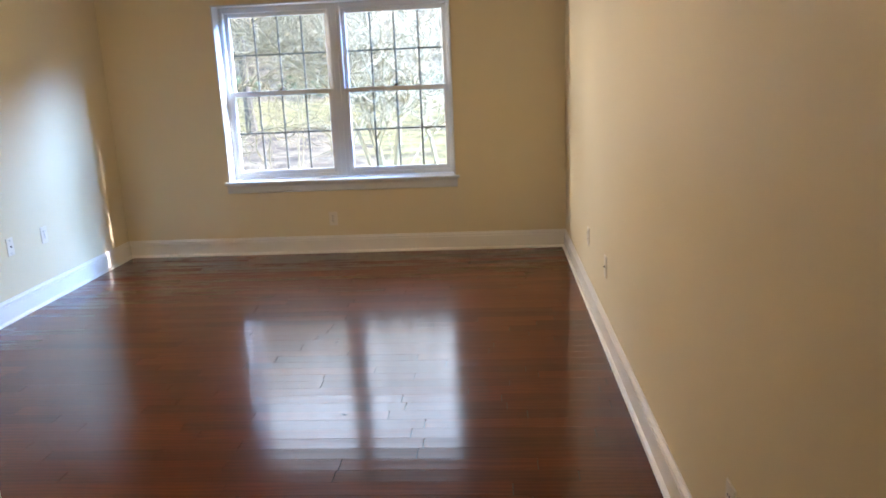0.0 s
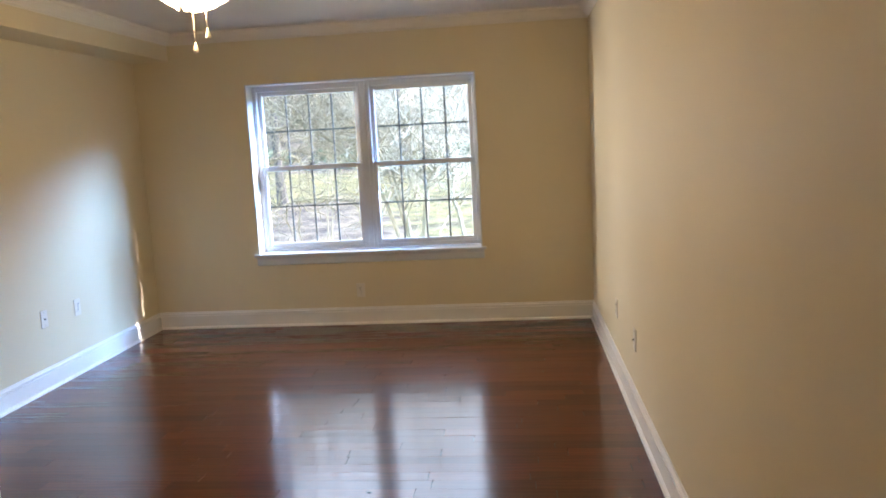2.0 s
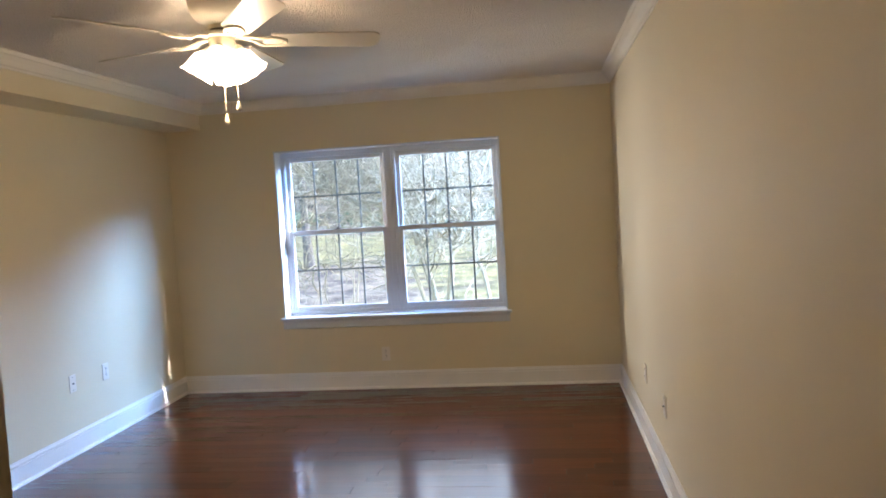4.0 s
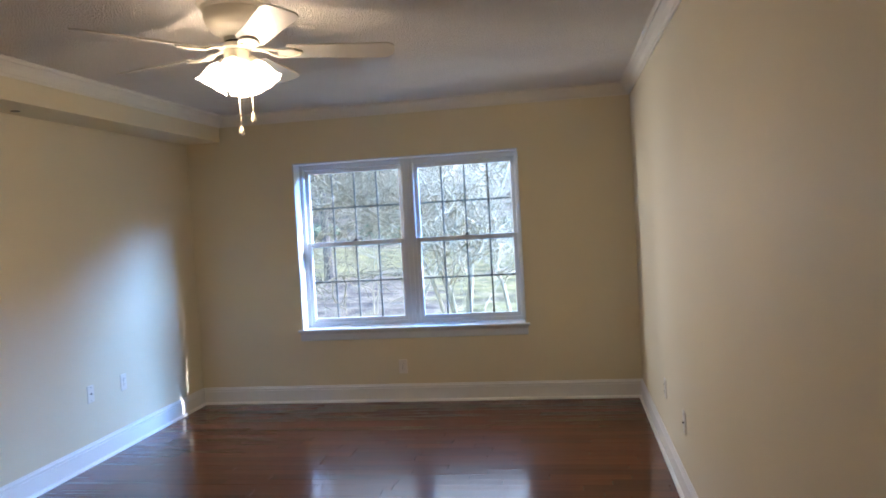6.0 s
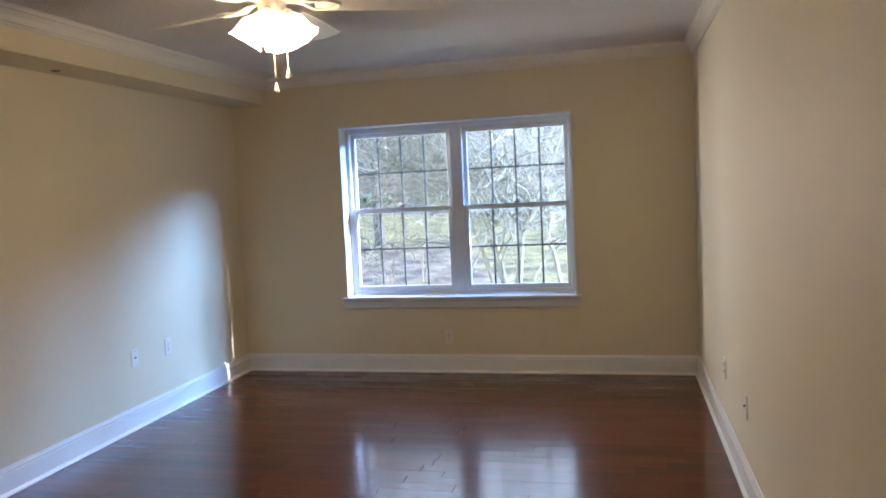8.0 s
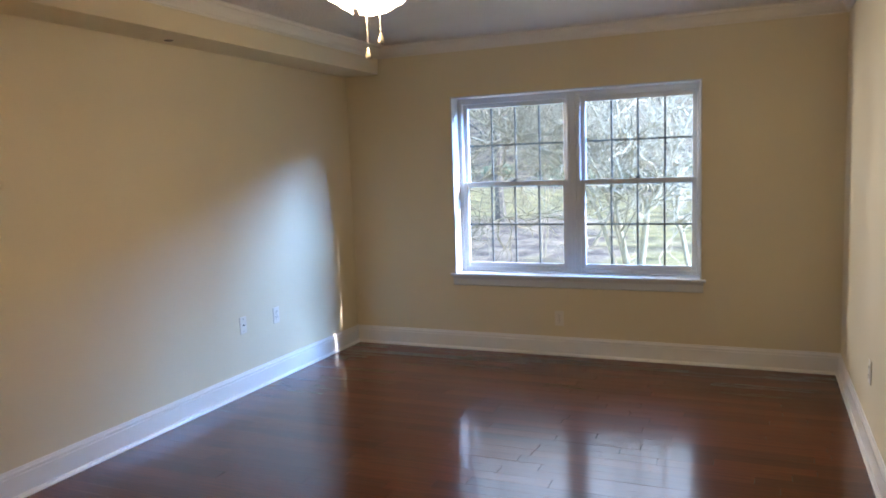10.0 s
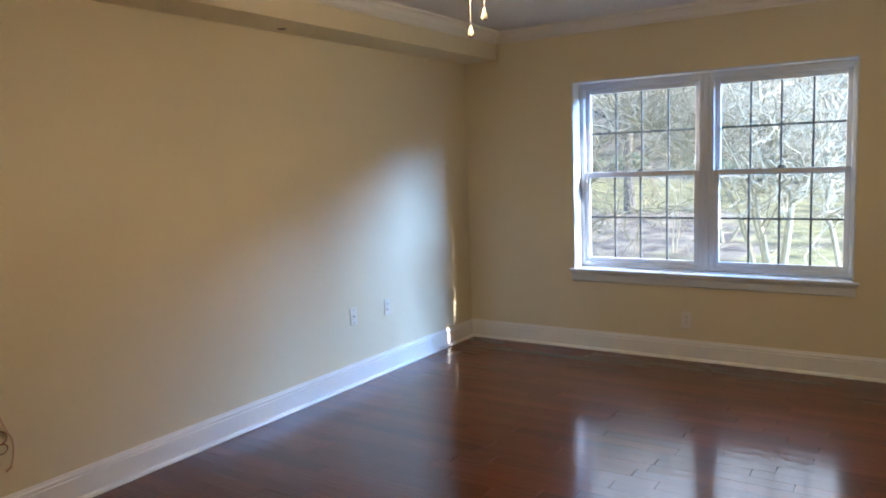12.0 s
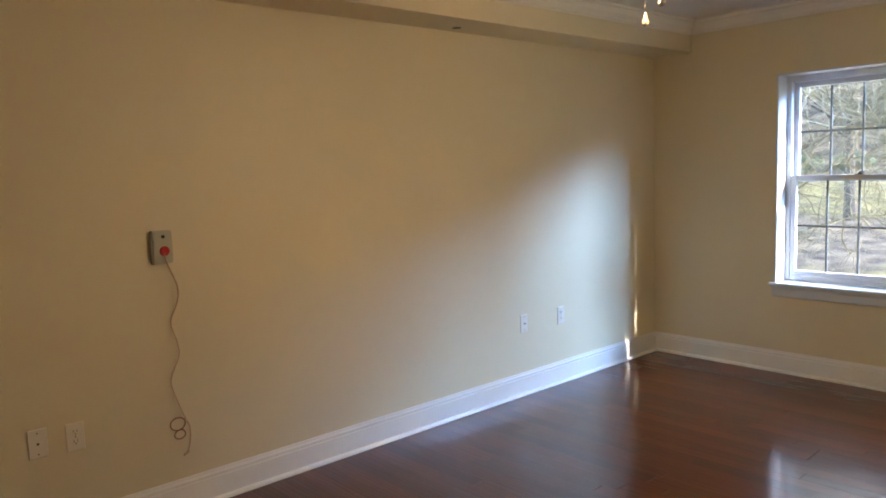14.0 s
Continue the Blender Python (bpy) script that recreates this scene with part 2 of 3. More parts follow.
# ---- the room: right wall x = 0, window wall y = 0, floor z = 0 ----
LEFT, BACK, CEIL = -3.676, -5.45, 2.44
SOFFIT_X, SOFFIT_Z = -3.372, 2.23
HALL_L, HALL_END = -0.98, -7.6
WALL_T = 0.34

bm = bmesh.new()
box(bm, LEFT - 0.15, WIN_L, 0, WALL_T, -0.3, 2.75)
box(bm, WIN_R, 0.15, 0, WALL_T, -0.3, 2.75)
box(bm, WIN_L, WIN_R, 0, WALL_T, -0.3, WIN_B - 0.018)
box(bm, WIN_L, WIN_R, 0, WALL_T, WIN_T, 2.75)
wall_north = structure("wall_north", bm, WALL, "cream painted wall round the double window")
structure("wall_west", boxes((LEFT - 0.15, LEFT, BACK, 0, -0.3, 2.75)), WALL, "long cream painted wall with outlets and a call station")
structure("wall_east", boxes((0, 0.15, HALL_END, 0, -0.3, 2.75)), WALL, "cream painted wall running from hall to window")
structure("wall_south", boxes((LEFT - 0.15, HALL_L, BACK - 0.12, BACK, -0.3, 2.75)), WALL, "cream painted end wall beside the entry")
structure("wall_hall_west", boxes((HALL_L - 0.12, HALL_L, HALL_END, BACK - 0.12, -0.3, 2.75)), WALL, "cream painted wall of the entry hall")
structure("wall_hall_end", boxes((HALL_L - 0.12, 0.15, HALL_END - 0.12, HALL_END, -0.3, 2.75)), WALL, "plain end wall of the entry hall")
structure("ceiling", boxes((LEFT, 0, BACK, 0, CEIL, CEIL + 0.1), (HALL_L, 0, HALL_END, BACK, CEIL, CEIL + 0.1)), CEILING, "off-white sprayed textured ceiling")
structure("soffit", boxes((LEFT, SOFFIT_X, BACK, 0, SOFFIT_Z, CEIL), bevel=0.003), WALL, "boxed-in soffit under the ceiling edge, painted cream")
structure("floor_base", boxes((LEFT - 0.1, 0.1, HALL_END - 0.1, 0.05, -0.12, -0.008)), DARK, "subfloor under the hardwood planks")

BASE = [(0, 0), (0.031, 0), (0.031, 0.006), (0.027, 0.014), (0.018, 0.019), (0.015, 0.019), (0.015, 0.110), (0.009, 0.112), (0.009, 0.117), (0.0135, 0.119), (0.0135, 0.127), (0.0075, 0.134), (0.005, 0.145), (0, 0.145)]
CROWN = [(0, 0), (0, -0.088), (0.008, -0.088), (0.011, -0.078), (0.02, -0.07), (0.032, -0.045), (0.05, -0.024), (0.058, -0.02), (0.06, -0.01), (0.068, 0)]
room_line = [(0, HALL_END), (0, 0), (LEFT, 0), (LEFT, BACK), (HALL_L, BACK)]
for i, side in enumerate(("east", "north", "west", "south")):
    structure("baseboard_" + side, sweep(BASE, room_line, i), TRIM, "white moulded baseboard with a bead along its top")
crown_line = [(0, BACK), (0, 0), (SOFFIT_X, 0), (SOFFIT_X, BACK)]
for i, side in enumerate(("east", "north", "west")):
    structure("crown_" + side, sweep([(o, CEIL + z) for o, z in CROWN], crown_line, i), CROWN_DIMMED, "white crown moulding under the ceiling", smooth=False)


# ---- the double window ----
def sash(window, x0, x1, z0, z1, y, name, label):
    """A sash with its rails, stiles, pane and grille. y: its room side."""
    s, d = 0.034, 0.032
    ob = part(name, boxes((x0, x0 + s, y, y + d, z0, z1), (x1 - s, x1, y, y + d, z0, z1), (x0 + s, x1 - s, y + 0.001, y + d, z0, z0 + s), (x0 + s, x1 - s, y + 0.001, y + d, z1 - s, z1), bevel=0.003), VINYL, window, label)
    gx0, gx1, gz0, gz1 = x0 + s, x1 - s, z0 + s, z1 - s
    pane = part("pane", boxes((gx0 - 0.004, gx1 + 0.004, y + 0.013, y + 0.017, gz0 - 0.004, gz1 + 0.004)), GLASS, ob, "clear glass pane")
    pane.visible_shadow = False
    w = 0.007
    for k in range(1, 4):
        x = gx0 + (gx1 - gx0) * k / 4
        part("muntin", boxes((x - w, x + w, y + 0.018, y + 0.026, gz0, gz1), bevel=0.001), MUNTIN, ob)
    z = (gz0 + gz1) / 2
    part("muntin", boxes((gx0, gx1, y + 0.0185, y + 0.0265, z - w, z + w), bevel=0.001), MUNTIN, ob)
    return ob


def window_unit(name, x0, x1):
    win = thing(name, "white vinyl double-hung window with grilles, closed", "window")
    win["kind"] = "structure"
    f = 0.031
    z0, z1, y = WIN_B + 0.012, WIN_T - 0.012, 0.13
    part("window_frame", boxes((x0, x0 + f, y, 0.205, z0, z1), (x1 - f, x1, y, 0.205, z0, z1), (x0 + f, x1 - f, y + 0.001, 0.205, z1 - f - 0.012, z1), (x0 + f, x1 - f, y + 0.001, 0.205, z0, z0 + f), bevel=0.003), VINYL, win)
    mid = 1.313
    sash(win, x0 + f, x1 - f, z0 + f, mid + 0.022, y + 0.005, "lower_sash", "lower sash of white vinyl")
    sash(win, x0 + f, x1 - f, mid - 0.02, z1 - f - 0.012, y + 0.042, "upper_sash", "upper sash of white vinyl")
    cx = (x0 + x1) / 2
    bm = boxes((cx - 0.028, cx + 0.028, y + 0.01, y + 0.032, mid + 0.022, mid + 0.028))
    lathe(bm, [(0, 0), (0.014, 0), (0.014, 0.008), (0.006, 0.014), (0, 0.014)], 16, (cx, y + 0.021, mid + 0.028))
    box(bm, cx - 0.004, cx + 0.03, y + 0.014, y + 0.024, mid + 0.036, mid + 0.042)
    part("sash_lock", bevelled(bm, 0.001), LOCK, win, "dark metal cam lock")
    return win


window_unit("window_1", WIN_L + 0.012, -1.83)
window_unit("window_2", -1.79, WIN_R - 0.012)
structure("window_mullion", boxes((-1.829, -1.791, 0.125, 0.205, WIN_B + 0.012, WIN_T - 0.012), bevel=0.002), VINYL, "white mullion between the windows")
structure("window_jamb", boxes((WIN_L, WIN_L + 0.012, -0.004, 0.3, WIN_B, WIN_T), (WIN_R - 0.012, WIN_R, -0.004, 0.3, WIN_B, WIN_T), (WIN_L + 0.012, WIN_R - 0.012, -0.004, 0.3, WIN_T - 0.012, WIN_T), bevel=0.001), VINYL, "white painted window return")
# stool and apron take the dimmed vinyl tone in place of shade on white
structure("window_sill", boxes((WIN_L - 0.03, WIN_R + 0.03, -0.032, 0.0, WIN_B - 0.018, WIN_B + 0.004), (WIN_L, WIN_R, 0.0, 0.3, WIN_B - 0.018, WIN_B + 0.0035), bevel=0.004), VINYL, "white painted window stool")
structure("window_apron", sweep([(0, 0.522), (0.010, 0.522), (0.014, 0.528), (0.014, 0.575), (0.018, 0.585), (0.02, 0.5935), (0, 0.5935)], [(WIN_R + 0.012, 0), (WIN_L - 0.012, 0)], 0), VINYL, "white moulded apron under the stool")


# ---- outlets and plates ----
def plate_mesh(kind):
    """Built on the plane y = 0, facing -y."""
    base = thing("outlet", "", "outlet")
    part("plate", boxes((-0.035, 0.035, -0.006, 0, -0.0575, 0.0575), bevel=0.0025), PLATE, base)
    if kind == "duplex":
        for z in (-0.02, 0.02):
            bm = bmesh.new()
            lathe(bm, [(0, -0.0), (0.0165, -0.0), (0.017, 0.0015), (0, 0.0025)], 24)
            bmesh.ops.rotate(bm, verts=bm.verts, cent=(0, 0, 0), matrix=Matrix.Rotation(radians(90), 3, "X"))
            bmesh.ops.translate(bm, verts=bm.verts, vec=(0, -0.0062, z))
            socket = part("socket", bm, PLATE, base)
            part("slot", boxes((-0.008, -0.0055, -0.0096, -0.0085, z + 0.001, z + 0.009), (0.0055, 0.008, -0.0096, -0.0085, z + 0.001, z + 0.009), (-0.002, 0.002, -0.0096, -0.0085, z - 0.009, z - 0.005)), DARK, socket)
        bm = bmesh.new()
        lathe(bm, [(0, 0), (0.003, 0), (0.003, 0.001), (0, 0.0015)], 12)
        bmesh.ops.rotate(bm, verts=bm.verts, cent=(0, 0, 0), matrix=Matrix.Rotation(radians(90), 3, "X"))
        bmesh.ops.translate(bm, verts=bm.verts, vec=(0, -0.006, 0))
        part("screw", bm, METAL, base)
    else:
        bm = bmesh.new()
        lathe(bm, [(0, 0), (0.0052, 0), (0.0052, 0.003), (0.003, 0.004), (0.003, 0.009), (0, 0.009)], 6)
        bmesh.ops.rotate(bm, verts=bm.verts, cent=(0, 0, 0), matrix=Matrix.Rotation(radians(90), 3, "X"))
        bmesh.ops.translate(bm, verts=bm.verts, vec=(0, -0.006, 0))
        part("jack", bm, DARK, base, "small dark cable jack")
        for z in (-0.042, 0.042):
            bm = bmesh.new()
            lathe(bm, [(0, 0), (0.003, 0), (0.003, 0.001), (0, 0.0015)], 12)
            bmesh.ops.rotate(bm, verts=bm.verts, cent=(0, 0, 0), matrix=Matrix.Rotation(radians(90), 3, "X"))
            bmesh.ops.translate(bm, verts=bm.verts, vec=(0, -0.006, z))
            part("screw", bm, METAL, base)
    return base


duplex, jack = plate_mesh("duplex"), plate_mesh("jack")
duplex.name, jack.name = "outlet", "cable_outlet"
jack["category"] = "wall plate"
duplex.matrix_basis = pose(-1.906, 0, 0.287)
duplex["label"] = "off-white duplex outlet low on the window wall"
W, E_ = 90, -90
for src, m, label in (
    (duplex, pose(LEFT, -1.151, 0.458, 0, 0, W), "off-white duplex outlet on the long wall, nearer the window"),
    (duplex, pose(LEFT, -4.20, 0.452, 0, 0, W), "off-white duplex outlet on the long wall, near the call station"),
    (duplex, pose(0, -1.44, 0.41, 0, 0, E_), "off-white duplex outlet on the wall opposite the call station"),
    (duplex, pose(0, -4.24, 0.345, 0, 0, E_), "off-white duplex outlet on the wall near the entry"),
):
    copy_thing(src, m)["label"] = label
jack.matrix_basis = pose(LEFT, -1.52, 0.462, 0, 0, W)
jack["label"] = "off-white cable jack plate on the long wall beside an outlet"
copy_thing(jack, pose(LEFT, -4.335, 0.46, 0, 0, W))["label"] = "off-white cable jack plate near the call station"
copy_thing(jack, pose(0, -2.14, 0.405, 0, 0, E_))["label"] = "off-white cable jack plate on the wall opposite"

# ---- emergency call station with its pull cord ----
station = thing("call_station", "grey-beige emergency call station with a red button on the wall", "call station", (LEFT, -3.803, 1.175), turn=W)
part("body", bevelled(boxes((-0.045, 0.045, -0.026, 0, -0.071, 0.071)), 0.006, 2), CALLBOX, station, smooth=True)
bm = bmesh.new()
lathe(bm, [(0.021, 0), (0.021, 0.004), (0.019, 0.007), (0.007, 0.008), (0, 0.005)], 28)
bmesh.ops.rotate(bm, verts=bm.verts, cent=(0, 0, 0), matrix=Matrix.Rotation(radians(90), 3, "X"))
bmesh.ops.translate(bm, verts=bm.verts, vec=(0.008, -0.026, -0.016))
part("button", bm, RED, station, "round red pull button", smooth=True)
bm = bmesh.new()
lathe(bm, [(0, 0), (0.008, 0), (0.007, 0.003), (0, 0.004)], 16)
bmesh.ops.rotate(bm, verts=bm.verts, cent=(0, 0, 0), matrix=Matrix.Rotation(radians(90), 3, "X"))
bmesh.ops.translate(bm, verts=bm.verts, vec=(0.006, -0.026, 0.045))
part("lamp", bm, DARK, station, "small dark indicator")


def smooth_line(points, steps=6):
    pts = [Vector(p) for p in points]
    pts = [pts[0]] + pts + [pts[-1]]
    out = []
    for a, b, c, d in zip(pts, pts[1:], pts[2:], pts[3:]):
        for k in range(steps):
            t = k / steps
            out.append(0.5 * ((2 * b) + (c - a) * t + (2 * a - 5 * b + 4 * c - d) * t * t + (3 * b - a - 3 * c + d) * t ** 3))
    out.append(pts[-1])
    return out


def cord_line(rows):
    return smooth_line([(LEFT + out, y, z) for y, z, out in rows])  # out: how far it hangs off the wall


cord = thing("pull_cord", "thin tan pull cord below the call station, looped at its end", "pull cord", (LEFT, -3.8, 0))
bm = bmesh.new()
line = cord_line([(-3.80, 1.15, 0.03), (-3.785, 1.096, 0.028), (-3.75, 1.0, 0.024), (-3.757, 0.93, 0.022), (-3.79, 0.849, 0.02), (-3.768, 0.76, 0.02), (-3.765, 0.70, 0.019), (-3.80, 0.62, 0.018), (-3.806, 0.575, 0.018), (-3.785, 0.5, 0.017), (-3.757, 0.42, 0.016), (-3.74, 0.38, 0.016), (-3.738, 0.33, 0.015), (-3.75, 0.275, 0.014), (-3.77, 0.25, 0.012)])
tube(bm, line, 0.0038)
o = part("strand", bm, CORD, cord)
o.matrix_parent_inverse = cord.matrix_basis.inverted()
for cy, cz, r in ((-3.79, 0.398, 0.033), (-3.783, 0.35, 0.024)):
    bm = bmesh.new()
    tube(bm, [(LEFT + 0.014, cy + r * math.cos(a), cz + 0.85 * r * math.sin(a)) for a in np.linspace(0, 2 * math.pi, 25)], 0.0028)
    o = part("loop", bm, LOOP, cord, "reddish-brown cord loop")
    o.matrix_parent_inverse = cord.matrix_basis.inverted()
bm = bmesh.new()
tube(bm, [(LEFT + 0.012, -3.772, 0.252), (LEFT + 0.011, -3.745, 0.262)], [0.006, 0.003])
o = part("toggle", bm, CORD, cord)
o.matrix_parent_inverse = cord.matrix_basis.inverted()

# ---- sprinkler nub under the soffit ----
bm = bmesh.new()
lathe(bm, [(0.0, 0), (0.026, 0), (0.024, -0.003), (0.012, -0.006), (0, -0.007)], 20)
sp = thing("sprinkler_head", "small dark sprinkler head under the soffit", "sprinkler", (-3.576, -2.122, SOFFIT_Z))
part("escutcheon", bm, METAL, sp, smooth=True)

# ---- ceiling fan ----
FAN = (-1.862, -2.94)
fan = thing("ceiling_fan", "cream flush-mount ceiling fan with five blades and lit glass shades", "ceiling fan", (*FAN, CEIL))
part("motor_housing", lathe(bmesh.new(), [(0, 0), (0.15, 0), (0.155, -0.008), (0.15, -0.018), (0.138, -0.024), (0.136, -0.034), (0.13, -0.04), (0.128, -0.07), (0.118, -0.1), (0.095, -0.128), (0.07, -0.142), (0.05, -0.15), (0.05, -0.165), (0, -0.165)], 48), CREAM, fan, "cream enamelled motor housing", smooth=True)
part("vent_ring", lathe(bmesh.new(), [(0.046, -0.165), (0.046, -0.178)], 32), DARK, fan, smooth=True)
part("hub", lathe(bmesh.new(), [(0, -0.178), (0.07, -0.178), (0.076, -0.184), (0.076, -0.196), (0.058, -0.202), (0, -0.202)], 40), CREAM, fan, smooth=True)
part("switch_housing", lathe(bmesh.new(), [(0, -0.202), (0.05, -0.202), (0.054, -0.208), (0.054, -0.25), (0.046, -0.262), (0.03, -0.27), (0.012, -0.28), (0, -0.282)], 40), CREAM, fan, smooth=True)
FAN_TURN = 20
for k in range(5):
    a = radians(FAN_TURN + 72 * k)
    turn = Matrix.Rotation(a, 4, "Z")
    tilt = Matrix.Rotation(radians(13), 4, "X")
    bm = bmesh.new()
    # outline of the blade, along x
    outline = [(0.205, -0.052), (0.22, -0.058), (0.62, -0.068)]
    outline += [(0.62 + 0.045 * math.sin(s), -0.068 + 0.045 * (1 - math.cos(s))) for s in np.linspace(0.3, math.pi / 2, 5)]
    outline += [(x, -y) for x, y in reversed(outline)]
    top = [bm.verts.new((x, y, 0.003)) for x, y in outline]
    low = [bm.verts.new((x, y, -0.003)) for x, y in outline]
    bm.faces.new(top)
    bm.faces.new(low[::-1])
    for i in range(len(outline)):
        j = (i + 1) % len(outline)
        bm.faces.new((top[i], low[i], low[j], top[j]))
    b = part("blade", bm, BLADE, fan)
    b.matrix_basis = pose(0, 0, -0.208) @ turn @ Matrix.Rotation(radians(-13), 4, "X")
    bm = bmesh.new()
    for s in (-1, 1):
        tube(bm, smooth_line([(0.06, s * 0.006, 0.012), (0.12, s * 0.012, 0.006), (0.165, s * 0.03, -0.008), (0.22, s * 0.034, -0.007), (0.262, s * 0.012, -0.007), (0.268, 0, -0.007)], 4), 0.0065, 8)
    box(bm, 0.17, 0.25, -0.03, 0.03, -0.007, -0.0035)
    br = part("blade_bracket", bm, CREAM, fan, smooth=True)
    br.matrix_basis = pose(0, 0, -0.208) @ turn @ Matrix.Rotation(radians(-13), 4, "X")


def shade_mesh():
    """An open bell of frosted glass with a scalloped rim; its neck at the origin, opening down."""
    bm = bmesh.new()
    prof = [(0.022, 0.0), (0.03, -0.006), (0.046, -0.026), (0.053, -0.05), (0.057, -0.074), (0.063, -0.094), (0.072, -0.106)]
    steps = 40
    for off in (0.0, -0.003):
        rings = []
        for i, (r, z) in enumerate(prof):
            wave = (i / 6) ** 3 * 0.003
            rings.append([bm.verts.new(((r + off + wave * math.cos(8 * t)) * math.cos(t), (r + off + wave * math.cos(8 * t)) * math.sin(t), z - wave * 0.4 * math.cos(8 * t))) for t in (2 * math.pi * q / steps for q in range(steps))])
        for a, b in zip(rings, rings[1:]):
            for q in range(steps):
                bm.faces.new((a[q], b[q], b[(q + 1) % steps], a[(q + 1) % steps]))
        if off == 0.0:
            rim = rings[-1]
    for q in range(steps):
        bm.faces.new((rim[q], rings[-1][q], rings[-1][(q + 1) % steps], rim[(q + 1) % steps]))
    return bm


SHADE_TURN = -80
for k in range(4):
    m = Matrix.Rotation(radians(SHADE_TURN + 90 * k), 4, "Z") @ pose(0.057, 0, -0.25) @ Matrix.Rotation(radians(-32), 4, "Y")
    bm = bmesh.new()
    tube(bm, [(0.0, 0, 0.012), (0, 0, -0.012)], [0.016, 0.027], 16)
    s = part("shade_holder", bm, CREAM, fan, smooth=True)
    s.matrix_basis = m
    s = part("shade", shade_mesh(), SHADE, fan, "frosted white glass bell shade, lit", smooth=True)
    s.matrix_basis = m @ pose(0, 0, -0.01)
for dx, dy, z1, z2 in ((-0.008, 0.012, 1.94, 1.905), (0.052, 0.006, 1.985, 1.955)):
    bm = bmesh.new()
    z = 2.2
    tube(bm, [(dx * 0.8, dy, 2.2 - CEIL), (dx, dy, z1 - CEIL)], 0.0009, 5)
    while z > z1:
        bmesh.ops.create_icosphere(bm, subdivisions=1, radius=0.0019, matrix=Matrix.Translation((dx, dy, z - CEIL)))
        z -= 0.0055
    part("pull_chain", bm, BRASS, fan, "beaded pull chain")
    part("pendant", lathe(bmesh.new(), [(0, 0.024), (0.003, 0.022), (0.005, 0.012), (0.0115, -0.008), (0.0115, -0.014), (0.007, -0.02), (0, -0.022)], 20, (dx, dy, z2 - CEIL)), PENDANT, fan, "small teardrop chain pendant", smooth=True)

# ---- outside: added sun blocker, ground, woods ----
# Unseen block, added and notched to cut the sun to slivers on the west wall.
structure("outside_pier", boxes((-0.84, -0.4, WALL_T, 0.498, -0.6, 1.34), (-0.84, -0.4, WALL_T, 0.345, 1.34, 1.74), (-0.84, -0.4, WALL_T, 0.498, 1.74, 6.0)), BLOCKER, "unseen notched block added outside beside the window to trim the sun")


def ground_height(x, y):
    if y < 0.3:
        return -0.35
    rise = 0.09 * max(0, y - 4) + 0.3 * max(0, min(y, 70) - 19)
    # unseen slope to the right, added to keep low sky glow off the window
    side = 0.38 * max(0, min(x, 60) - 4) * min(1, (y - 0.3) / 5)
    rise = max(rise, side)
    return -0.35 + rise + 0.12 * math.sin(x * 0.5) * min(1, max(0, (y - 3) / 8)) + 0.1 * math.sin(x * 0.23 + y * 0.35) * min(1, max(0, (y - 3) / 8))


bm = bmesh.new()
xs = [-1500, -300, -120] + list(np.arange(-60, 61, 1.5)) + [120, 300, 1500]
ys = [-1500, -200, -10, -4, 0.1] + list(np.arange(0.6, 40, 0.8)) + [42, 48, 54, 60, 75, 100, 200, 600, 1500]
grid = [[bm.verts.new((x, y, ground_height(x, y))) for x in xs] for y in ys]
for a, b in zip(grid, grid[1:]):
    for i in range(len(xs) - 1):
        bm.faces.new((a[i], a[i + 1], b[i + 1], b[i]))


